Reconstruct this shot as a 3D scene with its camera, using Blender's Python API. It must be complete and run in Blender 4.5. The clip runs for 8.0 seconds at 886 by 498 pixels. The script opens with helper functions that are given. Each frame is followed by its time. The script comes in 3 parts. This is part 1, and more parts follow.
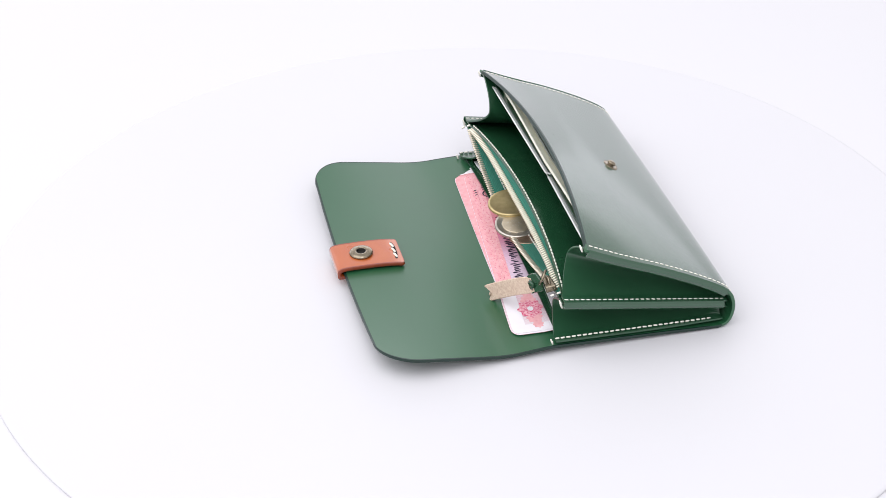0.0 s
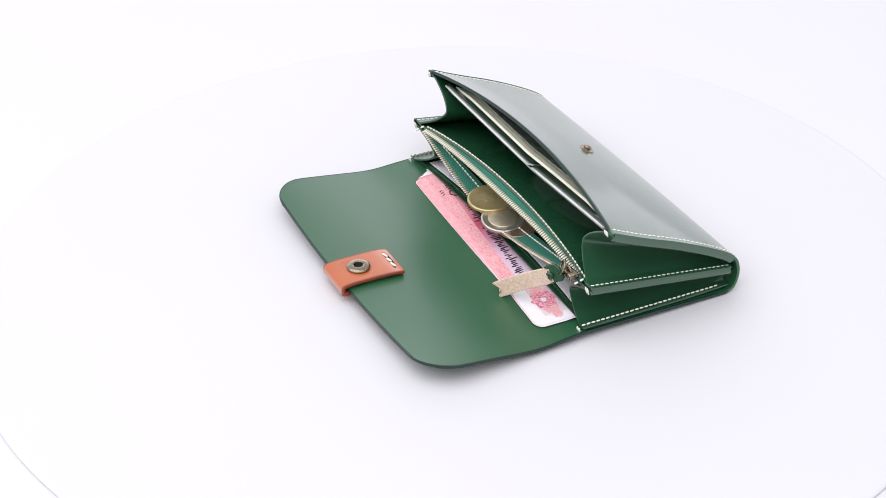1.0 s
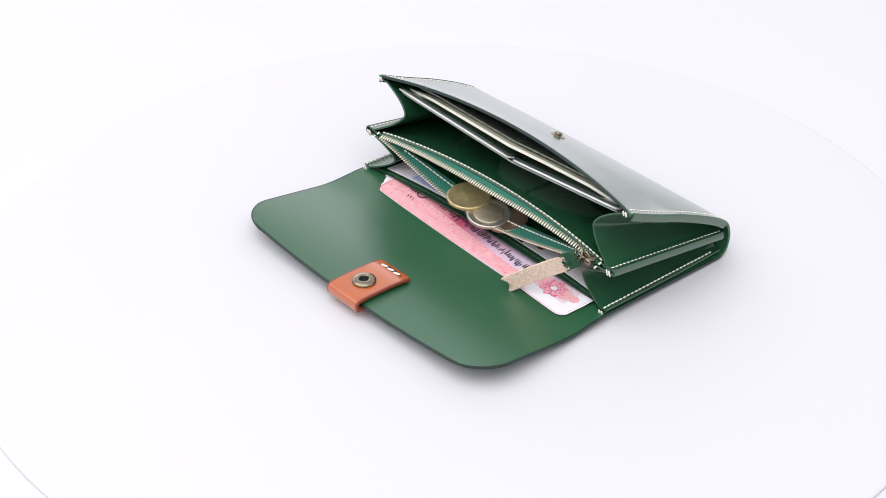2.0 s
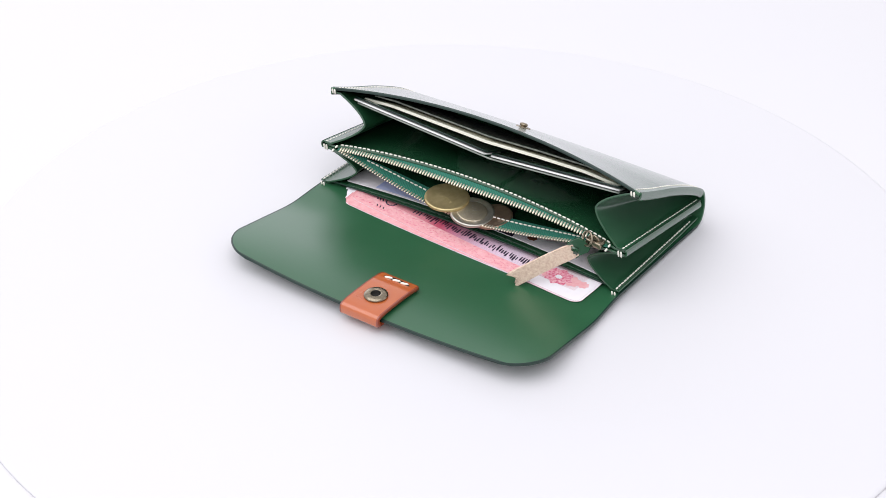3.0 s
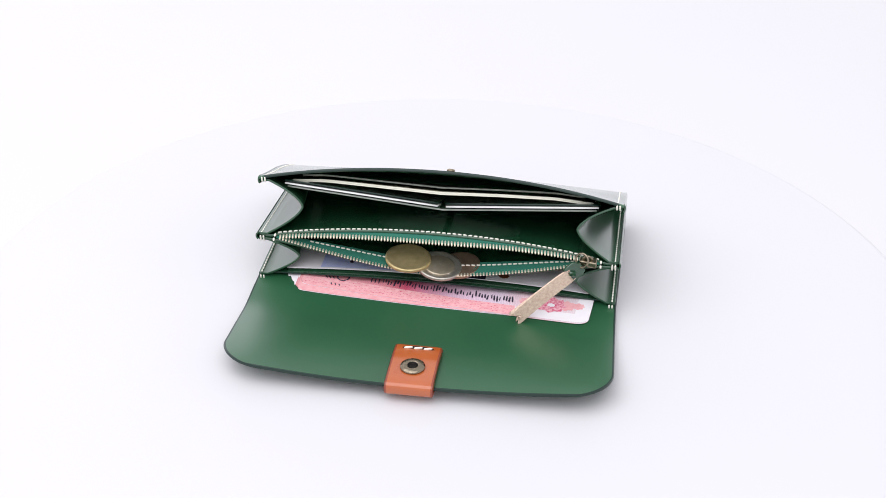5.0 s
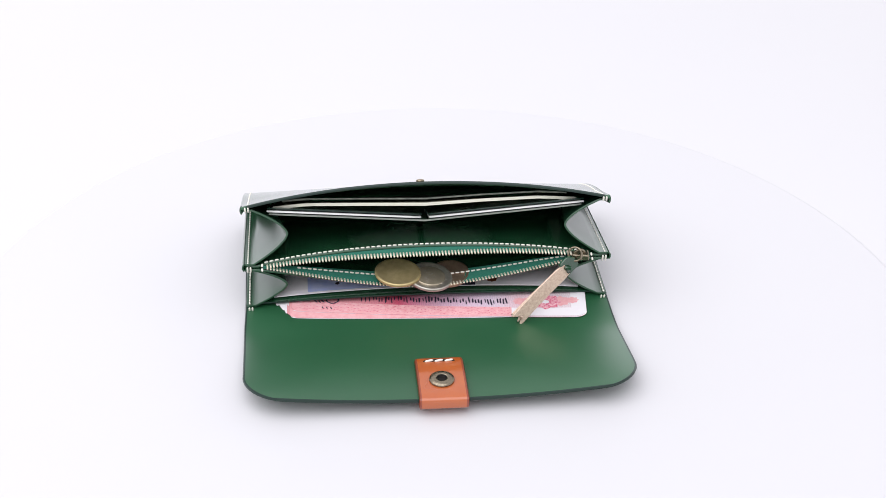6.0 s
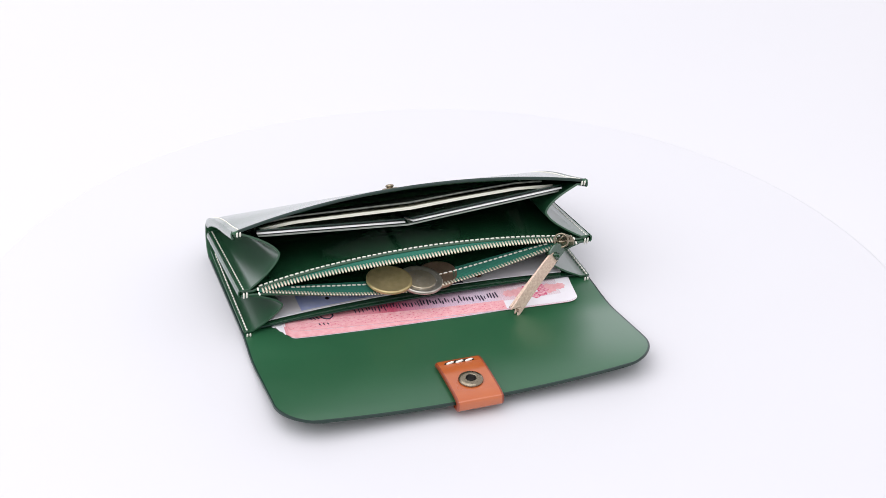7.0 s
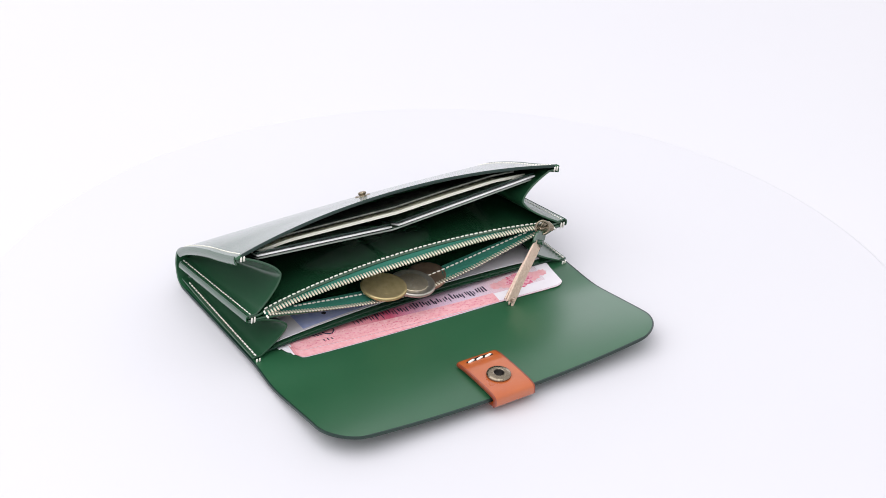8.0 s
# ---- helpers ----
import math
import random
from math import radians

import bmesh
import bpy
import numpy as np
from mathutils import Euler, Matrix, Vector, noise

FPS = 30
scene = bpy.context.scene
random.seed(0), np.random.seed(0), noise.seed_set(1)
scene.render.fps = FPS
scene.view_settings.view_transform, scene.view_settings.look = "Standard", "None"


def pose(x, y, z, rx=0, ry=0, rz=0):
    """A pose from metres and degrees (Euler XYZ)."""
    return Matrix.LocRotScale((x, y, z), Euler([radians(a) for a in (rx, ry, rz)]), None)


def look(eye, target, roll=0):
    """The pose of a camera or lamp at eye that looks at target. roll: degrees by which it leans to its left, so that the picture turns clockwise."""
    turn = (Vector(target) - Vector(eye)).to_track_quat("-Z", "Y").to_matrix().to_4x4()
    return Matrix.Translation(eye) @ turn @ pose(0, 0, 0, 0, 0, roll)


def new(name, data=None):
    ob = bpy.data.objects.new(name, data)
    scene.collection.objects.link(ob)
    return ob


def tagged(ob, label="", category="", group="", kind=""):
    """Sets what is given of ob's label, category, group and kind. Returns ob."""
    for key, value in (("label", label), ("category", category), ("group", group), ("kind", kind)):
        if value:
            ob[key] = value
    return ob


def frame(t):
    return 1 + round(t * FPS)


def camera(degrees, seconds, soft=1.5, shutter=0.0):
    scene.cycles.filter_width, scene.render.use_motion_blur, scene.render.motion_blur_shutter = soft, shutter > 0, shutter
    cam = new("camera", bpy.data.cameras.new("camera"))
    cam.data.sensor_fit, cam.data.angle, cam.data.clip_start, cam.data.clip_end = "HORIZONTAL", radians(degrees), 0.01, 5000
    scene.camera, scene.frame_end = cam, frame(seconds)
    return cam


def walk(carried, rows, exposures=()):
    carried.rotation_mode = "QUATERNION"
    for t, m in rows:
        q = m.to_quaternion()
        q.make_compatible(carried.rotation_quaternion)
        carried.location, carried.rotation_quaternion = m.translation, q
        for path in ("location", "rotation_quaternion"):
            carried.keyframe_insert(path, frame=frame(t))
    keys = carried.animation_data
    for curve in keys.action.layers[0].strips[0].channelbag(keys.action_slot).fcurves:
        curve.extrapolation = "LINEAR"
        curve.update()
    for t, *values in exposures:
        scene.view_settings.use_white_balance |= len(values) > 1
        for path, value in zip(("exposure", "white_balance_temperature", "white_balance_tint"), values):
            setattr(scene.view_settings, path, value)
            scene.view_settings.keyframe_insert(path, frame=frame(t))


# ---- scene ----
# ---- camera ----
EYE = Vector((0.0, -0.735, 0.4933))
# seconds, degrees of tilt below the horizon, of pan to the right, and of roll
PATH = [
    (0.0, 33.38, -2.89, -0.66), (0.5, 33.49, -2.72, -0.51), (1.0, 33.57, -2.55, -0.37), (1.5, 33.66, -2.39, -0.22),
    (3.0, 33.83, -1.72, 0.21), (3.5, 33.78, -1.49, 0.36), (4.0, 32.98, -1.19, 0.50), (4.5, 32.43, -0.95, 0.64),
    (5.0, 32.09, -0.72, 0.77), (5.2, 32.01, -0.64, 0.82), (6.3, 31.78, -0.37, 1.08), (6.5, 31.79, -0.31, 1.13),
    (7.0, 31.78, -0.12, 1.24), (7.5, 31.77, 0.03, 1.35), (8.0, 31.77, 0.18, 1.46),
]


def aim(tilt, pan, roll):
    t, p = radians(tilt), radians(pan)
    way = Vector((math.sin(p) * math.cos(t), math.cos(p) * math.cos(t), -math.sin(t)))
    return look(EYE, EYE + way, roll)


cam = camera(30.22, 8.0, soft=0.6)
walk(cam, [(t, aim(a, b, c)) for t, a, b, c in PATH])

# ---- light: a white studio with a large softbox overhead ----
world = bpy.data.worlds.new("studio")
scene.world = world
world.use_nodes = True
world.node_tree.nodes["Background"].inputs["Color"].default_value = (0.958, 0.95, 1.0, 1)
world.node_tree.nodes["Background"].inputs["Strength"].default_value = 0.80


def softbox(name, eye, target, width, height, watts, tint=(0.97, 0.96, 1.0)):
    lamp = new(name, bpy.data.lights.new(name, "AREA"))
    lamp.data.shape, lamp.data.size, lamp.data.size_y = "RECTANGLE", width, height
    lamp.data.energy, lamp.data.color = watts, tint
    lamp.matrix_world = look(eye, target)


softbox("softbox_overhead", (-0.5, -0.5, 1.55), (0, 0, 0), 3.0, 2.2, 29.5)
softbox("softbox_behind", (-0.3, 2.3, 0.66), (0, 0, 0.3), 3.6, 1.25, 15, (0.94, 0.915, 1.0))
scene.view_settings.exposure = 0.13


# ---- materials ----
def material(name, base, rough=0.5, metal=0.0, second=None, scale=60.0, grain=0.0, grain_scale=900.0, spec=0.5, amount=0.5, coat=0.0, coat_rough=0.36):
    m = bpy.data.materials.new(name)
    m.use_nodes = True
    nodes, links = m.node_tree.nodes, m.node_tree.links
    b = nodes["Principled BSDF"]
    b.inputs["Base Color"].default_value = (*base, 1)
    b.inputs["Roughness"].default_value = rough
    b.inputs["Metallic"].default_value = metal
    b.inputs["Specular IOR Level"].default_value = spec
    b.inputs["Coat Weight"].default_value = coat
    b.inputs["Coat IOR"].default_value = 1.6
    b.inputs["Coat Roughness"].default_value = coat_rough
    place = nodes.new("ShaderNodeTexCoord")
    if second:
        n = nodes.new("ShaderNodeTexNoise")
        n.inputs["Scale"].default_value, n.inputs["Detail"].default_value = scale, 6.0
        ramp = nodes.new("ShaderNodeValToRGB")
        ramp.color_ramp.elements[0].position, ramp.color_ramp.elements[1].position = 0.5 - amount / 2, 0.5 + amount / 2
        ramp.color_ramp.elements[0].color, ramp.color_ramp.elements[1].color = (*base, 1), (*second, 1)
        links.new(place.outputs["Object"], n.inputs["Vector"])
        links.new(n.outputs["Fac"], ramp.inputs["Fac"])
        links.new(ramp.outputs["Color"], b.inputs["Base Color"])
        if metal < 0.5:
            span = nodes.new("ShaderNodeMapRange")
            span.inputs["To Min"].default_value, span.inputs["To Max"].default_value = rough - 0.05, rough + 0.06
            links.new(n.outputs["Fac"], span.inputs["Value"])
            links.new(span.outputs["Result"], b.inputs["Roughness"])
    if grain:
        n2 = nodes.new("ShaderNodeTexNoise")
        n2.inputs["Scale"].default_value, n2.inputs["Detail"].default_value = grain_scale, 4.0
        bump = nodes.new("ShaderNodeBump")
        bump.inputs["Strength"].default_value, bump.inputs["Distance"].default_value = grain, 0.0004
        links.new(place.outputs["Object"], n2.inputs["Vector"])
        links.new(n2.outputs["Fac"], bump.inputs["Height"])
        links.new(bump.outputs["Normal"], b.inputs["Normal"])
    return m


LEATHER = material("green_leather", (0.0125, 0.064, 0.028), 0.25, coat=0.85, coat_rough=0.14, spec=0.5, second=(0.0150, 0.074, 0.032), scale=35, grain=0.015, grain_scale=1400)
THIN = material("thin_green_leather", (0.0125, 0.064, 0.028), 0.3, coat=0.5, coat_rough=0.28, second=(0.0150, 0.074, 0.032), scale=45, grain=0.02, grain_scale=1500)
LINING = material("green_leather_lining", (0.0165, 0.092, 0.038), 0.33, coat=0.45, coat_rough=0.34, second=(0.0195, 0.104, 0.043), scale=28, grain=0.02, grain_scale=1100)
EDGE = material("dark_edge_paint", (0.008, 0.028, 0.021), 0.34, grain=0.2)
def woven(m, pitch):
    """Adds the relief of a diagonal weave to a material."""
    nodes, links = m.node_tree.nodes, m.node_tree.links
    b = nodes["Principled BSDF"]
    place = nodes.new("ShaderNodeTexCoord")
    bump = nodes.new("ShaderNodeBump")
    bump.inputs["Strength"].default_value, bump.inputs["Distance"].default_value = 0.35, 0.0003
    wave = nodes.new("ShaderNodeTexWave")
    wave.bands_direction = "DIAGONAL"
    wave.inputs["Scale"].default_value, wave.inputs["Distortion"].default_value = 0.18 / pitch, 0.6
    links.new(place.outputs["Object"], wave.inputs["Vector"])
    links.new(wave.outputs["Fac"], bump.inputs["Height"])
    if b.inputs["Normal"].links:
        links.new(b.inputs["Normal"].links[0].from_socket, bump.inputs["Normal"])
    links.new(bump.outputs["Normal"], b.inputs["Normal"])
    return m


TAPE = material("teal_zipper_tape", (0.017, 0.145, 0.098), 0.75, second=(0.028, 0.19, 0.13), scale=900, grain=0.5, grain_scale=2600)
woven(TAPE, 0.0005)
THREAD = material("cream_thread", (0.94, 0.92, 0.84), 0.7, second=(0.86, 0.83, 0.73), scale=2200, grain=0.4, grain_scale=3000)
BRASS = material("antique_brass", (0.36, 0.31, 0.23), 0.24, 1.0, second=(0.22, 0.18, 0.13), scale=900, grain=0.1)
TOOTH = material("zipper_brass", (0.86, 0.81, 0.68), 0.32, 0.6, second=(0.70, 0.63, 0.49), scale=700)
# near-black colour that stands in for the shade inside small holes
HOLE = material("hole_shade", (0.015, 0.013, 0.011), 0.5, 0.6)
TAN = material("tan_strap_leather", (0.43, 0.080, 0.011), 0.28, coat=1.0, coat_rough=0.1, second=(0.50, 0.115, 0.018), scale=70, grain=0.15, grain_scale=1500)
TAN_EDGE = material("tan_edge", (0.30, 0.05, 0.014), 0.3, coat=0.5, coat_rough=0.2, second=(0.22, 0.035, 0.012), scale=400)
SUEDE = material("beige_suede", (0.62, 0.43, 0.33), 0.95, second=(0.86, 0.70, 0.57), scale=900, grain=0.9, grain_scale=1500, spec=0.15)
WHITE = material("white_acrylic", (0.668, 0.663, 0.682), 0.6, second=(0.658, 0.653, 0.673), scale=5, spec=0.3)
PAPER = material("white_sweep_paper", (0.69, 0.685, 0.70), 0.85, second=(0.68, 0.674, 0.692), scale=3, spec=0.2)
RAW = material("raw_leather_edge", (0.30, 0.34, 0.30), 0.6, second=(0.42, 0.44, 0.40), scale=300)
CARD = material("white_plastic_card", (0.88, 0.88, 0.87), 0.35, second=(0.74, 0.74, 0.72), scale=80)
NOTE_CREAM = material("cream_note_paper", (0.86, 0.85, 0.74), 0.8, second=(0.76, 0.75, 0.63), scale=220, grain=0.3)
NOTE_WHITE = material("white_note_paper", (0.88, 0.85, 0.88), 0.75, second=(0.82, 0.78, 0.82), scale=120, grain=0.2)
PINK = material("pink_print", (0.80, 0.33, 0.36), 0.75, second=(0.88, 0.52, 0.54), scale=420, grain=0.2)


def pink_field():
    """Note paper printed in a pink that turns to lilac and fades out along its length."""
    m = material("pink_field_print", (0.7, 0.3, 0.35), 0.75, grain=0.2)
    nodes, links = m.node_tree.nodes, m.node_tree.links
    place = nodes.new("ShaderNodeTexCoord")
    parts = nodes.new("ShaderNodeSeparateXYZ")
    span = nodes.new("ShaderNodeMapRange")
    span.inputs["From Min"].default_value, span.inputs["From Max"].default_value = -0.08, 0.08
    wave = nodes.new("ShaderNodeTexWave")
    wave.inputs["Scale"].default_value, wave.inputs["Distortion"].default_value, wave.inputs["Detail"].default_value = 260.0, 9.0, 2.0
    wave.inputs["Detail Scale"].default_value = 1.5
    ramp = nodes.new("ShaderNodeValToRGB")
    e = ramp.color_ramp.elements
    e[0].position, e[0].color = 0.0, (0.80, 0.36, 0.38, 1)
    e[1].position, e[1].color = 1.0, (0.82, 0.72, 0.76, 1)
    for p, c in ((0.22, (0.80, 0.33, 0.37, 1)), (0.33, (0.78, 0.27, 0.33, 1)), (0.40, (0.70, 0.10, 0.19, 1)), (0.46, (0.72, 0.26, 0.38, 1)), (0.55, (0.74, 0.48, 0.62, 1)), (0.72, (0.76, 0.62, 0.74, 1)), (0.80, (0.83, 0.60, 0.66, 1))):
        e.new(p).color = c
    mix = nodes.new("ShaderNodeMix")
    mix.data_type, mix.blend_type = "RGBA", "MULTIPLY"
    mix.inputs[0].default_value = 0.14
    links.new(place.outputs["Object"], parts.inputs["Vector"])
    links.new(place.outputs["Object"], wave.inputs["Vector"])
    links.new(parts.outputs["X"], span.inputs["Value"])
    links.new(span.outputs["Result"], ramp.inputs["Fac"])
    links.new(ramp.outputs["Color"], mix.inputs[6])
    links.new(wave.outputs["Color"], mix.inputs[7])
    links.new(mix.outputs[2], nodes["Principled BSDF"].inputs["Base Color"])
    return m


PINK_FIELD = pink_field()
ROSE = material("rose_print", (0.66, 0.06, 0.17), 0.75, second=(0.90, 0.55, 0.60), scale=900, amount=0.3)
INK = material("dark_ink", (0.03, 0.02, 0.045), 0.7)
BLUE = material("blue_print", (0.40, 0.47, 0.84), 0.7, second=(0.62, 0.66, 0.88), scale=150)
BROWN = material("brown_print", (0.16, 0.05, 0.025), 0.7, second=(0.25, 0.09, 0.04), scale=300)
GREY_PRINT = material("grey_green_print", (0.07, 0.085, 0.075), 0.75, second=(0.30, 0.32, 0.27), scale=260)
COIN_GOLD = material("brass_coin_metal", (0.70, 0.57, 0.30), 0.38, 0.7, second=(0.54, 0.43, 0.21), scale=300, grain=0.25)
COIN_STEEL = material("nickel_coin_metal", (0.66, 0.62, 0.55), 0.3, 0.85, second=(0.52, 0.48, 0.42), scale=300, grain=0.25)
COIN_CORE = material("pale_gold_coin_metal", (0.64, 0.56, 0.42), 0.34, 0.8, second=(0.50, 0.43, 0.32), scale=300, grain=0.25)
COIN_COPPER = material("dull_coin_metal", (0.44, 0.31, 0.22), 0.36, 0.8, second=(0.32, 0.22, 0.16), scale=300, grain=0.25)


# ---- building helpers (lengths in millimetres, in the wallet's space) ----
def mesh_of(name, verts, faces, mats, index=None, smooth=None):
    me = bpy.data.meshes.new(name)
    me.from_pydata([tuple(float(c) * 0.001 for c in v) for v in verts], [], [tuple(int(i) for i in f) for f in faces])
    for m in mats:
        me.materials.append(m)
    if index is not None:
        me.polygons.foreach_set("material_index", index)
    me.polygons.foreach_set("use_smooth", [True] * len(faces) if smooth is None else smooth)
    me.update()
    return me


def part(name, me, parent, label="", m=None):
    ob = new(name, me)
    ob.parent = parent
    if m is not None:
        ob.matrix_basis = m
    return tagged(ob, label=label) if label else ob


def curve(s, points):
    """Smooth interpolation (Catmull-Rom) of rows of numbers at s in 0..1."""
    p = np.asarray(points, float)
    if p.ndim == 1:
        p = p[:, None]
    s = np.clip(np.asarray(s, float), 0, 1) * (len(p) - 1)
    i = np.minimum(s.astype(int), len(p) - 2)
    f = (s - i)[..., None]
    a, b, c, d = p[np.maximum(i - 1, 0)], p[i], p[i + 1], p[np.minimum(i + 2, len(p) - 1)]
    out = b + 0.5 * f * (c - a + f * (2 * a - 5 * b + 4 * c - d + f * (3 * (b - c) + d - a)))
    return out[..., 0] if out.shape[-1] == 1 else out


def at(x, xs, ys):
    return np.interp(x, xs, ys)


def soft(x, xs, ys, w=11.0):
    """at(), rounded off over w to either side."""
    return sum(k * np.interp(x + d * w, xs, ys) for d, k in ((-1, 1), (-0.66, 2), (-0.33, 3), (0, 4), (0.33, 3), (0.66, 2), (1, 1))) / 16


def normals(g):
    n = np.cross(np.gradient(g, axis=0), np.gradient(g, axis=1))
    return n / np.maximum(np.linalg.norm(n, axis=-1, keepdims=True), 1e-9)


def sheet(name, fn, us, vs, thick, mats, flip=None, rim=0.35):
    """A sheet with thickness. fn(u, v) gives its upper face; it grows away from that. mats: face, back, edge."""
    u, v = np.meshgrid(us, vs, indexing="ij")
    g = fn(u, v)
    n = normals(g)
    if flip is None:
        flip = bool(n[..., 2].mean() < 0)
    n = n * (-1 if flip else 1)
    a, b = len(us), len(vs)
    low = g - n * thick
    ids = np.arange(a * b).reshape(a, b)
    verts = [g.reshape(-1, 3), low.reshape(-1, 3)]
    q = np.stack([ids[:-1, :-1], ids[1:, :-1], ids[1:, 1:], ids[:-1, 1:]], -1).reshape(-1, 4)
    if flip:
        q = q[:, ::-1]
    faces = [*q, *(q[:, ::-1] + a * b)]
    index = [0] * len(q) + [1] * len(q)
    loop = [*ids[:, 0], *ids[-1, 1:], *ids[-2::-1, -1], *ids[0, -2:0:-1]]
    flat, flow = g.reshape(-1, 3), low.reshape(-1, 3)
    top, bot = flat[loop], flow[loop]
    mid = (top + bot) / 2
    along = np.roll(mid, -1, 0) - np.roll(mid, 1, 0)
    out = np.cross(along, (top - bot))
    out /= np.maximum(np.linalg.norm(out, axis=1, keepdims=True), 1e-9)
    if ((mid - mid.mean(0)) * out).sum() < 0:
        out = -out
    mid = mid + out * rim
    k, base = len(loop), 2 * a * b
    verts += [top, mid, bot]
    for i in range(k):
        j = (i + 1) % k
        for r in (0, 1):
            f = (base + r * k + i, base + r * k + j, base + (r + 1) * k + j, base + (r + 1) * k + i)
            faces.append(f if not flip else f[::-1])
            index.append(2)
    return mesh_of(name, np.concatenate(verts), faces, mats, index)


def capsules(name, rows, mat, sides=6):
    """Short rounded threads or teeth: rows of centre, direction, length, radius, and a flattening up axis."""
    verts, faces = [], []
    for c, d, length, r in rows:
        c, d = np.asarray(c, float), np.asarray(d, float)
        d = d / np.linalg.norm(d)
        e = np.cross(d, (0.3, 0.2, 1.0))
        e /= np.linalg.norm(e)
        f = np.cross(d, e)
        base = len(verts)
        for s, k in ((-0.5, 0.45), (-0.32, 1.0), (0.32, 1.0), (0.5, 0.45)):
            for i in range(sides):
                w = 2 * math.pi * i / sides
                verts.append(c + d * length * s + (e * math.cos(w) + f * math.sin(w)) * r * k)
        for j in range(3):
            for i in range(sides):
                a, b = base + j * sides + i, base + j * sides + (i + 1) % sides
                faces.append((a, b, b + sides, a + sides))
        faces.append(tuple(base + i for i in range(sides))[::-1])
        faces.append(tuple(base + 3 * sides + i for i in range(sides)))
    return mesh_of(name, verts, faces, [mat])


def line(fn, pitch):
    """Places and directions at even steps along the path fn(s), s from 0 to 1."""
    s = np.linspace(0, 1, 400)
    p = fn(s)
    far = np.r_[0, np.cumsum(np.linalg.norm(np.diff(p, axis=0), axis=1))]
    count = max(2, int(far[-1] / pitch))
    want = (np.arange(count) + 0.5) * far[-1] / count
    pts = np.stack([np.interp(want, far, p[:, k]) for k in range(3)], -1)
    d = np.stack([np.interp(want + 0.5, far, p[:, k]) - np.interp(want - 0.5, far, p[:, k]) for k in range(3)], -1)
    return pts, d / np.linalg.norm(d, axis=1, keepdims=True)


def seam(name, fn, parent, pitch=2.85, r=0.45, lift=(0, 0, 0.3), fill=0.76, label=""):
    pts, d = line(fn, pitch)
    for p, t in zip(pts, d):
        short("stitch", p + np.asarray(lift), t + np.random.normal(0, 0.06, 3), pitch * fill, r, THREAD, parent)


SHORT = {}


def short(name, centre, way, length, r, mat, parent, label=""):
    """One stitch or tooth: an object of its own on a mesh that all of its size share."""
    key = (name, round(length, 1), round(r, 2), mat.name)
    if key not in SHORT:
        SHORT[key] = capsules(name, [((0, 0, 0), (1, 0, 0), length, r)], mat)
    turn = Vector([float(c) for c in way]).to_track_quat("X", "Z").to_matrix().to_4x4()
    return part(name, SHORT[key], parent, label, Matrix.Translation([float(c) * 0.001 for c in centre]) @ turn)


def turned(name, profile, mats, sides=32, index=None):
    """A body of revolution about z from rows of radius and height."""
    verts, faces, which = [], [], []
    for r, z in profile:
        for i in range(sides):
            w = 2 * math.pi * i / sides
            verts.append((r * math.cos(w), r * math.sin(w), z))
    for j in range(len(profile) - 1):
        for i in range(sides):
            a, b = j * sides + i, j * sides + (i + 1) % sides
            faces.append((a, b, b + sides, a + sides))
            which.append(index[j] if index else 0)
    faces.append(tuple(range(sides))[::-1])
    faces.append(tuple((len(profile) - 1) * sides + i for i in range(sides)))
    which += [index[0] if index else 0, index[-1] if index else 0]
    me = mesh_of(name, verts, faces, mats, which)
    me.polygons.foreach_set("use_smooth", [True] * (len(faces) - 2) + [False] * 2)
    return me


def rounded_block(name, a, b, c, r, mat):
    bm = bmesh.new()
    bmesh.ops.create_cube(bm, size=1.0)
    bmesh.ops.scale(bm, vec=(a, b, c), verts=bm.verts)
    for v in bm.verts:
        if v.co.x < 0:
            v.co.y *= 0.72
    bmesh.ops.bevel(bm, geom=bm.edges[:], offset=r, segments=3, affect="EDGES", profile=0.6)
    bmesh.ops.scale(bm, vec=(0.001,) * 3, verts=bm.verts)
    me = bpy.data.meshes.new(name)
    bm.to_mesh(me)
    bm.free()
    me.materials.append(mat)
    me.polygons.foreach_set("use_smooth", [True] * len(me.polygons))
    return me


def torus(name, R, r, mat, n=28, k=8, arc=2 * math.pi):
    verts, faces = [], []
    whole = arc > 6.28
    for i in range(n):
        w = arc * i / (n if whole else n - 1)
        for j in range(k):
            q = 2 * math.pi * j / k
            verts.append(((R + r * math.cos(q)) * math.cos(w), (R + r * math.cos(q)) * math.sin(w), r * math.sin(q)))
    for i in range(n if whole else n - 1):
        for j in range(k):
            a, b = i * k + j, i * k + (j + 1) % k
            c, d = ((i + 1) % n) * k + j, ((i + 1) % n) * k + (j + 1) % k
            faces.append((a, c, d, b))
    return mesh_of(name, verts, faces, [mat])


def mm(x, y, z, rx=0, ry=0, rz=0):
    return pose(x * 0.001, y * 0.001, z * 0.001, rx, ry, rz)


# the wallet's place on the turntable, whose axis is the world's origin
SEAT = pose(-0.0057, 0.0122, 0.0, 0, 0, -73.53)
MOVING = []


def thing(name, m, label, category, group="", me=None):
    ob = new(name, me)
    ob.matrix_basis = m
    MOVING.append((ob, m.copy()))
    return tagged(ob, label=label, category=category, group=group)


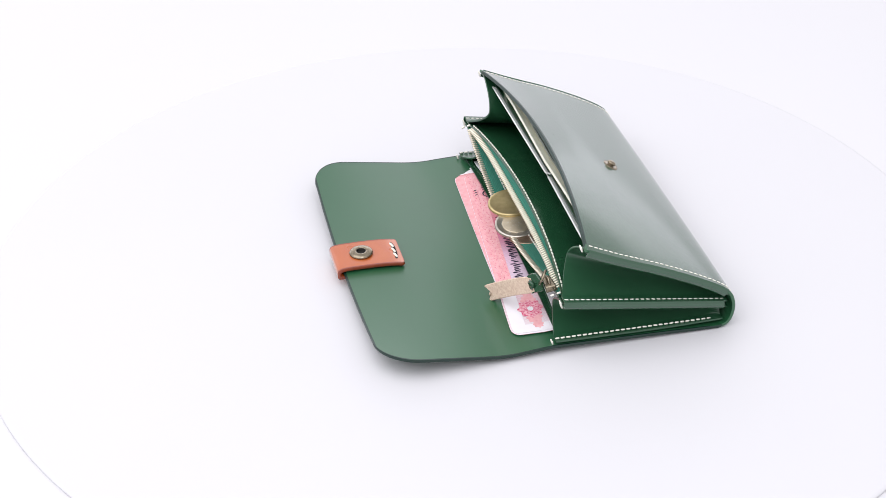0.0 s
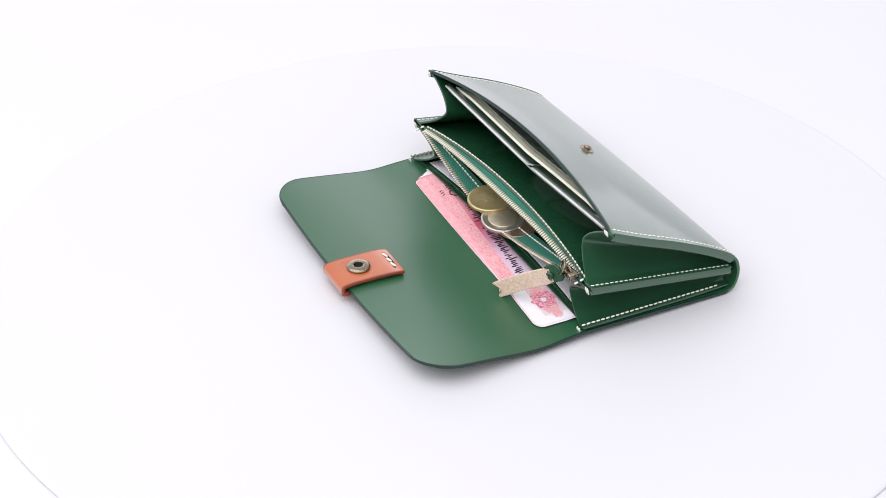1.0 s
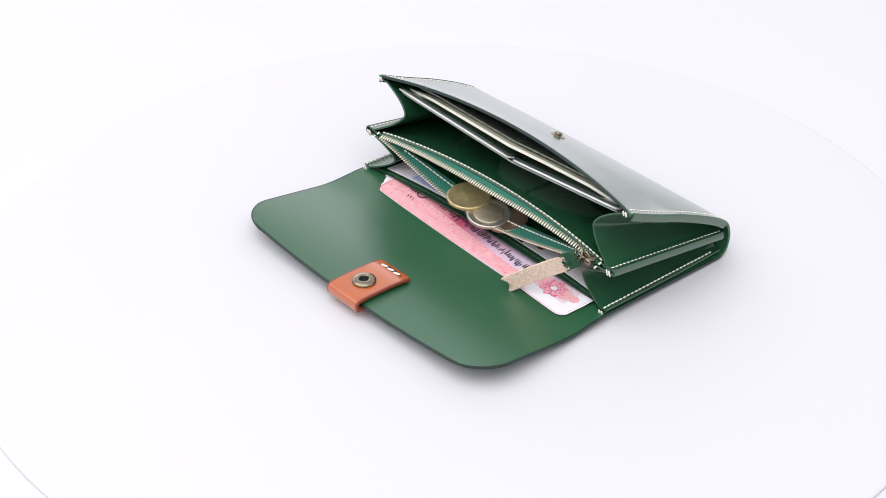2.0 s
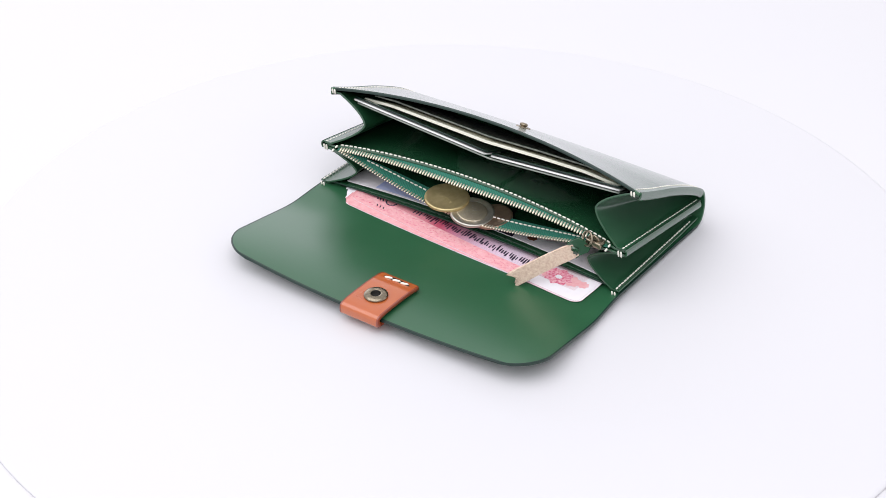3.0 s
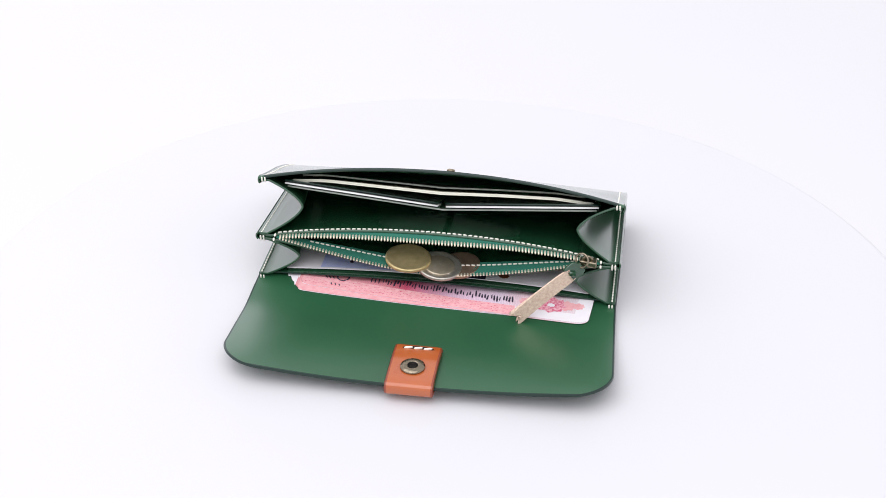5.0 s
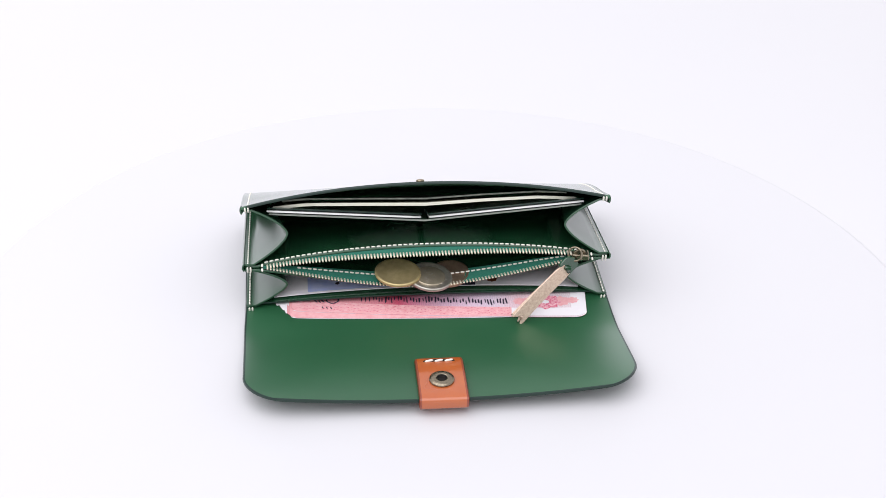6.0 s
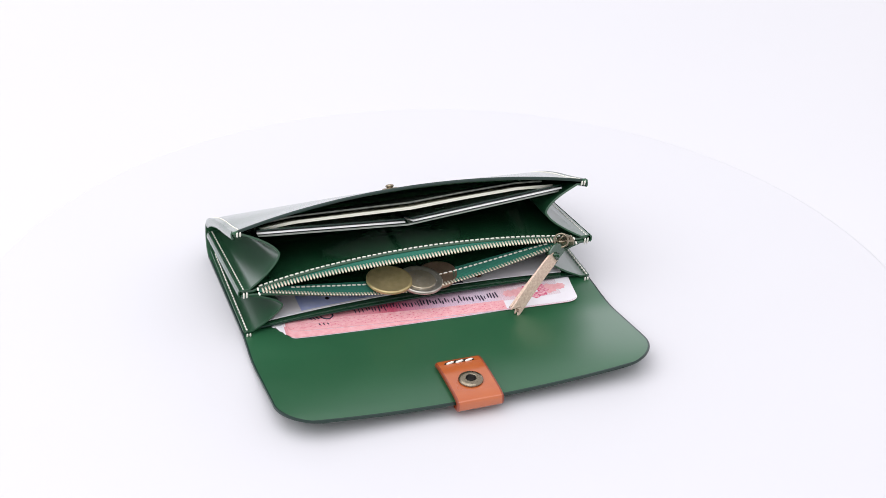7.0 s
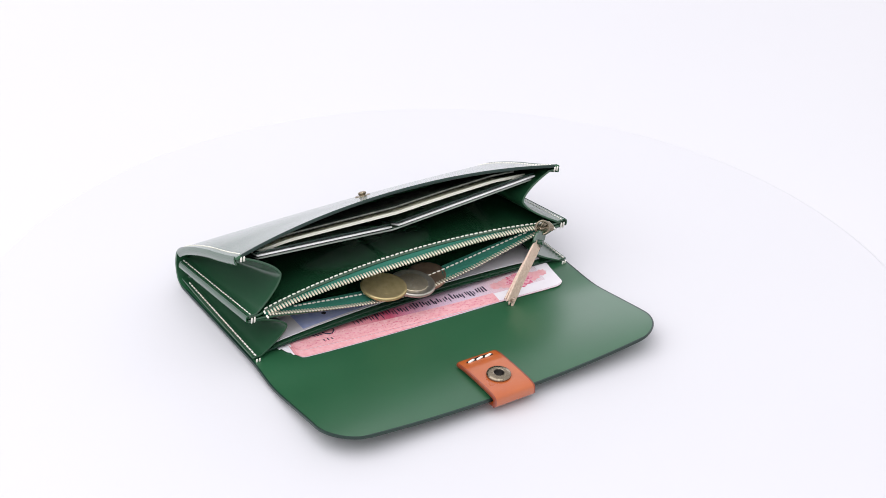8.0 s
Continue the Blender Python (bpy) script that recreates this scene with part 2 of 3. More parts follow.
def loose(name, me, label, category, group=""):
    """A thing whose mesh is given in the wallet's space: its origin goes to its own base."""
    co = np.array([v.co for v in me.vertices])
    base = np.r_[co[:, :2].mean(0), co[:, 2].min()]
    me.transform(Matrix.Translation(-Vector(base)))
    return thing(name, SEAT @ Matrix.Translation(Vector(base)), label, category, group, me)


# ---- the setting: white sweep and turntable ----
def backdrop():
    u, v = np.linspace(-2600, 2600, 13), np.linspace(0, 1, 60)
    rows = [(-2200, -0.9), (-1200, -0.9), (500, -0.9), (1500, -0.9), (2300, -0.9), (2800, 40), (3150, 180), (3300, 420), (3340, 700)]

    def fn(a, b):
        p = curve(b, rows)
        return np.stack([a, p[..., 0], p[..., 1]], -1)

    me = sheet("backdrop", fn, u, v, 2.0, [PAPER, PAPER, PAPER])
    tagged(new("backdrop", me), label="seamless white paper sweep under and behind the turntable", category="backdrop", kind="structure")


def turntable():
    table = thing("turntable", pose(-0.022, 0, 0.0006), "round white glossy display turntable slowly turning", "turntable")
    r = 259.0
    part("disc", turned("disc", [(r - 0.2, -1.2), (r, -1.1), (r, -0.8), (r - 0.2, -0.5), (r - 0.8, -0.2), (r - 2.0, 0.0)], [WHITE], 160), table)
    part("foot", turned("foot", [(r - 0.2, -1.5), (r - 0.2, -1.2)], [WHITE], 96), table)


backdrop()
turntable()

# ---- the wallet ----
wallet = thing("wallet", SEAT, "open green leather long wallet with cream stitching on a turntable", "wallet")

HALF = 98.0
FRONT = [(86, 2.6), (90.4, 4.2), (92.6, 8.6), (92.9, 14.6), (90.3, 20.8), (82.8, 26.0), (69, 33.3), (51, 41.8), (32, 49.9), (13.4, 58.8)]


def half_width(y):
    """Half the leather's width: rounded corners at the flap's tip."""
    r = 20.0
    d = np.clip((-y - (88 - r)) / r, 0, 1)
    return np.where(y < -68, 98.2 - r + r * np.sqrt(np.maximum(1 - d * d, 0)), at(y, [-68, -20, 0, 90], [98.2, 97.6, 97.0, HALF]))


def flap_z(y, u):
    centre = soft(y, [-90, -80, -60, -40, -22, 0, 50, 86], [8.2, 8.6, 7.6, 4.8, 2.8, 3.2, 2.4, 2.6])
    side = soft(y, [-90, -80, -60, -40, -24, -8, 0, 50, 86], [14.0, 13.0, 9.9, 6.6, 3.9, 5.2, 5.6, 4.0, 2.6])
    return centre + (side - centre) * np.abs(u) ** 2.2


VS = np.concatenate([-68 - 20 * np.sin(np.linspace(1, 0, 22) * math.pi / 2), np.linspace(-65, 86, 40)])


def shell(u, v):
    """v: y along the flap and the back panel up to 86, then 86 + 100 s along the spine and the front panel."""
    s = np.clip((v - 86) / 100, 0, 1)
    s = s - 0.028 * np.clip(1 - u * u, 0, 1) * s ** 6
    yz = curve(s, FRONT)
    y = np.where(v <= 86, np.minimum(v, 86), yz[..., 0])
    z = np.where(v <= 86, flap_z(np.minimum(v, 86), u * half_width(np.minimum(v, 86)) / 99), yz[..., 1])
    y = y - 1.3 * np.clip(1 - u * u, 0, 1) * np.clip((-v - 62) / 26, 0, 1)
    x = u * np.where(v <= 86, half_width(np.minimum(v, 86)), HALF - 1.0 * s) + 0.9 * np.abs(u) * np.clip((-v - 15) / 50, 0, 1)
    swell = 11.0 * np.clip((s - 0.22) / 0.78, 0, 1) ** 1.95 * np.clip(1 - np.abs(u) ** 2.0, 0, 1)
    y = y + swell * 0.47
    z = z + swell * 0.88 + np.sin(np.pi * np.clip((s - 0.35) / 0.65, 0, 1)) * np.where(u < 0, 1.5, 0.6) * u ** 2
    return np.stack([x, y, z], -1)


def outer(u, v, h):
    """Points at a height h over the shell's outer face."""
    e = 1e-3
    du = (shell(u + e, v) - shell(u - e, v)) / (2 * e)
    dv = (shell(u, v + 0.5) - shell(u, v - 0.5))
    n = np.cross(dv, du)
    n /= np.maximum(np.linalg.norm(n, axis=-1, keepdims=True), 1e-9)
    return shell(u, v) + n * (1.6 + h)


def leather_shell():
    us = np.sin(np.linspace(-1, 1, 61) * math.pi / 2 * 0.98) / math.sin(math.pi / 2 * 0.98)
    us = np.unique(np.r_[us[np.abs(np.abs(us) - 0.992) > 0.0012], -0.992, 0.992])
    vs = np.concatenate([VS, 86 + 100 * np.linspace(0, 1, 70)[1:-1], [185.0, 186.0]])
    me = sheet("leather_shell", shell, us, vs, 1.6, [LINING, LEATHER, EDGE], flip=False)
    # the edge paint laps a little over both faces
    um, vm = np.meshgrid((us[1:] + us[:-1]) / 2, (vs[1:] + vs[:-1]) / 2, indexing="ij")
    rim = ((np.abs(um) > 0.992) & (vm < 84)) | (vm < -87.3) | (vm > 185)
    rim = np.tile(rim.reshape(-1), 2)
    for p in me.polygons:
        if p.index < len(rim) and rim[p.index]:
            p.material_index = 2
        if p.material_index == 2 and (p.center.y > 0.088 or p.center.z > 0.02) and abs(p.center.x) > 0.094:
            p.material_index = 0
    return part("leather_shell", me, wallet)


leather_shell()


def gusset(side, top, bottom, tip, depth_back):
    """A folded end: from the upper edge inwards to the fold and back out to the lower edge."""
    def fn(u, v):
        t, b = curve(v, top), curve(v, bottom)
        w = np.clip((u - 0.1) / 0.8, 0, 1)
        y = t[..., 0] * (1 - w) + b[..., 0] * w
        z = t[..., 1] * (1 - w) + b[..., 1] * w
        deep = (tip - 4.5) * (1 - v) ** 0.75 + depth_back * v
        fold = 1 - np.abs(2 * w - 1) ** 1.6
        y = y + 3.0 * fold * (1 - v)
        flange = 4.8 * np.clip((np.abs(2 * u - 1) - 0.8) / 0.2, 0, 1)
        return np.stack([side * (91.8 + flange - deep * fold), y, z], -1)

    return fn


MID_TOP = [(4.5, 30.0), (90.4, 15.6)]
MID_LOW = [(4.5, 27.5), (90.4, 13.1)]
for side in (-1, 1):
    us, vs = np.r_[0, 0.05, np.linspace(0.1, 0.9, 25), 0.95, 1], np.linspace(0, 1, 24)
    up = gusset(side, shell(np.full(7, float(side)), 86 + 100 * np.linspace(0.99, 0.43, 7))[:, 1:] + np.array([0.8, -0.5]), MID_TOP, 23.0, 2.0)
    down = gusset(side, MID_LOW, [(1.0, 6.6), (30, 5.6), (60, 4.8), (89, 5.0)], 22.0, 2.0)
    for fn in (up, down):
        part("gusset", sheet("gusset", fn, us, vs, 1.0, [THIN, THIN, THIN], flip=side > 0, rim=0.2), wallet, "thin folded green leather gusset")


def edge_band(side, top, low):
    """The glued and burnished edge where the layers of one end meet; top and low are rows of y and z."""
    def fn(u, v):
        p = curve(u, top) * (1 - v)[..., None] + curve(u, low) * v[..., None]
        return np.stack([side * (96.7 + 0.7 * np.sin(np.pi * v) ** 0.6), p[..., 0], p[..., 1]], -1)

    me = sheet("edge_band", fn, np.linspace(0, 1, 40), np.linspace(0, 1, 9), 0.8, [LEATHER] * 3, flip=side < 0, rim=0.1)
    part("edge_band", me, wallet, "burnished green edge of glued leather layers")


for side in (-1, 1):
    ends = np.full(9, float(side) * 0.995), 86 + 100 * np.linspace(0.985, 0.46, 9)
    edge_band(side, outer(*ends, -0.25)[:, 1:], outer(*ends, -3.9)[:, 1:])
    edge_band(side, [(4.0, 30.5), (88.5, 16.3)], [(4.0, 27.3), (88.5, 13.1)])


# zipped coin pouch between the two gussets
def lip_up(x):
    k = np.clip(1 - (np.abs(x) / 90) ** 2.0, 0, 1)
    return 29.4 + 5.4 * k ** 0.8


def lip_low(x):
    k = np.clip(1 - (np.abs(x + 2) / 90) ** 1.7, 0, 1)
    return 28.8 - 14.6 * k ** 1.3


def upper_leaf(u, v):
    x = u * 96.5
    z0 = lip_up(x)
    y0 = 5.5 + 6.5 * np.clip(1 - (np.abs(x) / 90) ** 2, 0, 1)
    y = y0 + (87 - y0) * v
    return np.stack([x, y, 29.4 + (15.6 - 29.4) * v + (z0 - 29.4) * (1 - v) ** 1.6], -1)


def lower_leaf(u, v):
    x = u * 96.5
    k = np.clip(1 - (np.abs(x) / 90) ** 2, 0, 1)
    z0, z1 = lip_low(x) - 0.8, 14.2
    y0 = 4.5 + 1.5 * k
    y = y0 + (87 - y0) * v
    return np.stack([x, y, z0 + (z1 - z0) * v - 3.0 * k * np.sin(np.pi * np.minimum(v * 1.6, 1)) * 0.5], -1)


def pouch():
    us, vs = np.linspace(-1, 1, 61), np.linspace(0, 1, 26)
    part("pouch_leaf", sheet("pouch_leaf", upper_leaf, us, vs, 1.3, [LEATHER, LEATHER, LEATHER]), wallet)
    part("pouch_leaf", sheet("pouch_leaf", lower_leaf, us, vs, 1.3, [LEATHER, LEATHER, LEATHER]), wallet)

    def tape_up(u, v):
        x = u * 87
        k = np.clip(1 - np.abs(u) ** 2.5, 0, 1)
        z = lip_up(x)
        drop = soft(x, [-87, -57, -25, 5, 36, 66, 87], [0.8, 1.4, 2.2, 2.3, 1.0, 0.5, 0.5])
        return np.stack([x, 7.0 + 6.5 * k - v * (2.0 + 4.2 * k), z - 0.7 - v * drop], -1)

    def tape_low(u, v):
        x = u * 87
        k = np.clip(1 - np.abs(u) ** 2.5, 0, 1)
        return np.stack([x, 4.5 - 1.5 * k + v * (2.0 + 9.5 * k), lip_low(x) + 0.4 + v * 1.0 * k], -1)

    zipper = new("zipper")
    zipper.parent = wallet
    vt = np.linspace(0, 1, 7)
    part("tape", sheet("tape", tape_up, us, vt, 0.5, [TAPE, TAPE, TAPE], rim=0.1), zipper)
    part("tape", sheet("tape", tape_low, us, vt, 0.5, [TAPE, TAPE, TAPE], rim=0.1), zipper)

    def along(fn, v, lo=-0.985, hi=0.95):
        return lambda s: fn(lo + (hi - lo) * np.asarray(s), np.full_like(np.asarray(s, float), v))

    for fn, v, way in ((tape_up, 1.0, (0, -1, -0.35)), (tape_low, 0.0, (0, -1, 0.1))):
        pts, d = line(along(fn, v), 1.72)
        for p, t in zip(pts, d):
            short("tooth", p + np.array([0, 0, 0.15]), np.array(way) + 0.1 * t, 3.4, 0.56, TOOTH, zipper)
    seam("seam", along(upper_leaf, 0.012, -0.90, 0.90), wallet)
    seam("seam", along(tape_low, 0.72, -0.8, 0.85), wallet)
    # short rows across the zipper's ends
    for side in (-1, 1):
        seam("seam", lambda s, side=side: np.stack([side * (87.5 + 0 * s), 6.0 - 6.5 * s, 30.2 - 1.6 * s], -1), wallet, r=0.55)
    # slider with its ring and pull
    slider = part("slider", rounded_block("slider", 9.0, 5.6, 3.6, 0.8, BRASS), zipper, "antique brass zipper slider", mm(81, 1.2, 31.6, 8, 2, 0))
    part("bridge", torus("bridge", 2.5, 0.7, BRASS, 14, 8, math.pi), slider, "", mm(-0.5, 0, 1.4, 90, 0, 0))
    part("ring", torus("ring", 3.7, 0.62, BRASS), slider, "round brass pull ring", mm(-3.4, -2.0, 2.4, 62, 18, -40))


pouch()


def pull():
    """Suede pull: two layers from the ring down over the notes, cut to a swallow tail."""
    top, tip = np.array([78.0, -2.5, 30.0]), np.array([45.0, -21.0, 5.0])
    span = tip - top
    across = np.cross(span, (0.42, -0.90, 0.10))
    across /= np.linalg.norm(across)

    def strip(shift, twist, end, width):
        def fn(u, v):
            p = top + span * (v * end)[..., None]
            bow = 1.0 * np.sin(np.pi * v) + shift * (0.3 + v)
            notch = np.where(v > 0.93, (1 - np.abs(u)) * -5.0 * (v - 0.93) / 0.07, 0) * 0.9
            return p + across * (u * width * (0.62 + 0.38 * np.minimum(v * 4, 1)))[..., None] + np.stack([twist * v, 0.3 * bow, bow], -1) + span / np.linalg.norm(span) * notch[..., None]
        return fn

    us, vs = np.linspace(-1, 1, 9), np.linspace(0.14, 1, 30)
    p = part("pull_strap", sheet("pull_strap", strip(0.4, 0.0, 1.0, 4.1), us, vs, 1.1, [SUEDE, SUEDE, SUEDE]), wallet, "beige suede zipper pull with swallow-tail end")
    part("strap_tail", sheet("strap_tail", strip(-1.2, -4.6, 0.88, 3.2), us, vs, 1.0, [SUEDE, SUEDE, SUEDE]), p)
    part("pull_loop", sheet("pull_loop", strip(0.7, 0.0, 0.20, 4.6), us, np.linspace(-0.08, 1, 8), 1.6, [LEATHER, LEATHER, LEATHER]), p, "green leather loop on the pull ring")


pull()

# side seams along the front panel, the pouch and the back panel
for side in (-1, 1):
    seam("seam", lambda s, side=side: outer(np.full_like(s, side * 0.965), 86 + 100 * (0.985 - 0.58 * s), -0.02), wallet, r=0.4, lift=(0, 0, 0))
    seam("seam", lambda s, side=side: np.concatenate([np.full_like(s, side * 95.0)[:, None], curve(s * 0.98, MID_TOP)], 1) + np.array([0, 0, 0.55]), wallet)
    seam("seam", lambda s, side=side: np.stack([np.full_like(s, side * 95.0), 0.5 + 83 * s, 7.9 - 2.3 * s], -1), wallet)

    for y, z, h in ((13.4, 60.4, 3.4), (4.2, 29.6, 4.2), (0.3, 6.9, 2.8)):
        for k in (0.0, 1.6):
            short("end_stitch", (side * (95.2 - k), y - 0.9, z - h * 0.35), (0, -0.25, 1), h, 0.5, THREAD, wallet)


def stud():
    run = np.linspace(140, 180, 400)
    path = shell(np.zeros(400), run)
    spot = path[np.argmin(np.abs(path[:, 1] - 59.4))]
    m = mm(0, spot[1] + 0.6, spot[2] + 1.1, -28, 0, 0)
    base = part("stud", turned("stud", [(4.2, -0.8), (4.4, 0.3), (4.1, 0.8), (3.3, 0.6), (1.8, 0.6), (1.6, 0.9), (2.1, 1.3), (2.4, 1.9), (2.1, 2.5), (1.1, 2.9)], [BRASS], 28), wallet, "small antique brass ball stud", m)
    return base


stud()


# ---- the tan closing strap on the flap ----
def strap_mesh(fn):
    """The folded strap, with its burnished dark margin."""
    us, vs = np.r_[-1, -0.93, np.linspace(-0.86, 0.86, 13), 0.93, 1], np.r_[0, 0.008, np.linspace(0.012, 0.035, 6), np.linspace(0.045, 1, 60)]
    me = sheet("strap", fn, us, vs, 2.0, [TAN, TAN, TAN_EDGE], rim=0.55)
    um, vm = np.meshgrid((us[1:] + us[:-1]) / 2, (vs[1:] + vs[:-1]) / 2, indexing="ij")
    for p, edge in zip(me.polygons, ((np.abs(um) > 0.93) | (vm < 0.008)).reshape(-1)):
        if edge:
            p.material_index = 2
    return me


def strap():
    rows = [(-56.5, 9.7), (-62, 10.7), (-70, 11.3), (-78, 11.5), (-86, 11.5), (-89.8, 11.2), (-92.0, 10.5), (-92.8, 9.2), (-92.9, 7.2), (-92.5, 5.4), (-90.4, 4.6), (-78, 4.6)]

    def fn(u, v):
        p = curve(v, rows)
        near = np.clip(1 - v / 0.035, 0, 1)
        ends = 1 - 0.16 * (1 - np.sqrt(np.maximum(1 - near * near, 0)))
        return np.stack([u * 11.8 * ends + 0.4, p[..., 0], p[..., 1]], -1)

    ob = part("strap", strap_mesh(fn), wallet, "tan leather closing strap folded over the flap's edge")
    # the slot is a flush disc; the shade of its depth is in the colour
    part("slot", turned("slot", [(1.5, -0.6), (1.5, 0.06)], [HOLE], 16), ob, "stitched slot, its shaded depth painted as a near-black disc", mm(0.4, -60.2, 10.56, 9, 0, 0) @ Matrix.Diagonal((5.4, 0.95, 1, 1)))
    rows = [((0.4 + k * 5.0, -60.2, 10.75), (1, 0.25, 0), 4.4, 0.62) for k in (-1, 0, 1)]
    part("seam", capsules("seam", rows, THREAD, 8), ob, "three thick cream stitches")
    prof = [(6.0, 0), (6.3, 0.5), (6.1, 1.2), (5.3, 1.6), (4.4, 1.75), (3.4, 1.9), (2.6, 1.8), (2.2, 1.2), (2.1, 0.7)]
    # index 1: the socket's hole, its shade deepened by a near-black colour
    part("snap", turned("snap", prof, [BRASS, HOLE], 36, [0, 0, 0, 0, 0, 0, 1, 1]), ob, "antique brass snap socket", mm(0.3, -77.8, 11.45, 1, 0, 0))


strap()


# ---- pockets and what is in them ----
def pocket_leaf(u, v):
    x = u * 94
    k = np.clip(1 - np.abs(u) ** 2, 0, 1)
    y = 3.0 + 1.5 * k + v * (82 - 4 * k)
    z = 6.6 + (1.6 * k) * (1 - v) - 2.4 * v + 0.6
    return np.stack([x, y, z], -1)


part("pocket_leaf", sheet("pocket_leaf", pocket_leaf, np.linspace(-1, 1, 41), np.linspace(0, 1, 14), 0.9, [LEATHER, LEATHER, EDGE], rim=0.2), wallet, "thin green leather pocket leaf")


def card_leaf(u, v):
    """Leaf under the front panel that carries the cards; it sags between the ends."""
    x = u * 83 * (1 - 0.1 * v)
    k = 1 - np.abs(u)
    y = 19.4 + 7 * k + v * (60 - 7 * k)
    z = 52.9 - 11.2 * k
    z = z + v * (24.0 - z)
    return np.stack([x, y, z], -1)


part("card_leaf", sheet("card_leaf", card_leaf, np.linspace(-1, 1, 41), np.linspace(0, 1, 14), 0.9, [LEATHER, LEATHER, RAW], rim=0.2), wallet, "thin green leather card pocket leaf")


def cards():
    for side in (-1, 1):
        a, b = np.array([side * 84.0, 17.8, 55.6]), np.array([side * 2.2, 24.6, 44.8])

        def fn(u, v, a=a, b=b):
            k = ((u + 1) / 2)[..., None]
            p = a + (b - a) * k + np.array([0.0, 0.905, -0.425]) * (v * 46)[..., None]
            p[..., 0] *= 1 - 0.1 * v
            return p

        me = sheet("card", fn, np.linspace(-1, 1, 11), np.linspace(0, 1, 5), 0.9, [CARD] * 3, rim=0.1)
        def cover(u, v, fn=fn):
            return fn(u * 1.01, v) + np.array([0, 0, 1.5])

        part("card_slot", sheet("card_slot", cover, np.linspace(-1, 1, 11), np.linspace(0.035, 1, 6), 0.7, [LEATHER, LEATHER, EDGE], rim=0.1), wallet, "thin green leather card slot")
        loose("card", me, "white plastic card in a pocket under the front panel", "card", "cards in the pocket")


cards()


def upper_notes():
    for n, (dy, dz, w) in enumerate(((0, 0, 82), (0.1, 1.0, 81), (3.4, 2.4, 76))):
        def fn(u, v, dy=dy, dz=dz, w=w):
            x = u * w
            z = at(x, [-80, -63, -32, 0, 31, 61, 80], [54, 55.4, 54.4, 53.3, 54.8, 55.6, 54]) + dz * 0.8
            return np.stack([x, 23 + dy + v * 54 + 0 * x, z + v * (25.5 - z)], -1)

        loose("banknote", sheet("banknote", fn, np.linspace(-1, 1, 31), np.linspace(0, 1, 10), 0.8, [GREY_PRINT if n == 2 else NOTE_CREAM, NOTE_CREAM, GREY_PRINT if n == 2 else NOTE_CREAM], rim=0.1),
              "folded cream and grey banknote under the front panel", "banknote", "notes under the front panel")


upper_notes()


def lower_paper():
    def fn(u, v):
        x = u * 82
        k = np.clip(1 - np.abs(u) ** 2, 0, 1)
        return np.stack([x, 6.0 + 3.5 * k + v * 68, 8.9 + 1.2 * k - 2.6 * v], -1)

    ob = loose("banknote", sheet("banknote", fn, np.linspace(-1, 1, 31), np.linspace(0, 1, 12), 0.4, [NOTE_WHITE] * 3, rim=0.1),
               "white banknote printed blue and brown in the lower pocket", "banknote")
    return ob, fn


def child_of(ob, name, me, label=""):
    """A part given in the wallet's space, under a loose thing."""
    p = part(name, me, ob, label)
    base = SEAT.inverted() @ ob.matrix_basis
    p.matrix_basis = base.inverted()
    return p


def patch_on(ob, name, fn, u0, u1, v0, v1, mat, lift=0.06, nu=14, nv=6, shape=None):
    def patch(u, v):
        if shape == "round":
            r, w = (v - v0) / (v1 - v0), 2 * math.pi * (u - u0) / (u1 - u0)
            wob = 1 + 0.12 * np.cos(8 * w)
            uu = (u0 + u1) / 2 + (u1 - u0) / 2 * r * wob * np.cos(w)
            vv = (v0 + v1) / 2 + (v1 - v0) / 2 * r * wob * np.sin(w)
            return fn(uu, vv) + np.array([0, 0, lift])
        return fn(u, v) + np.array([0, 0, lift])
    return child_of(ob, name, sheet(name, patch, np.linspace(u0, u1, nu), np.linspace(v0, v1, nv), 0.03, [mat] * 3, rim=0))


paper, paper_fn = lower_paper()
patch_on(paper, "print", paper_fn, -0.78, -0.25, 0.02, 0.5, BLUE)
patch_on(paper, "emblem", paper_fn, -0.60, -0.57, 0.10, 0.14, INK, shape="round", nu=20)
patch_on(paper, "emblem", paper_fn, 0.40, 0.47, 0.05, 0.13, BROWN, shape="round", nu=24)
patch_on(paper, "emblem", paper_fn, 0.2, 0.32, 0.0, 0.06, INK)


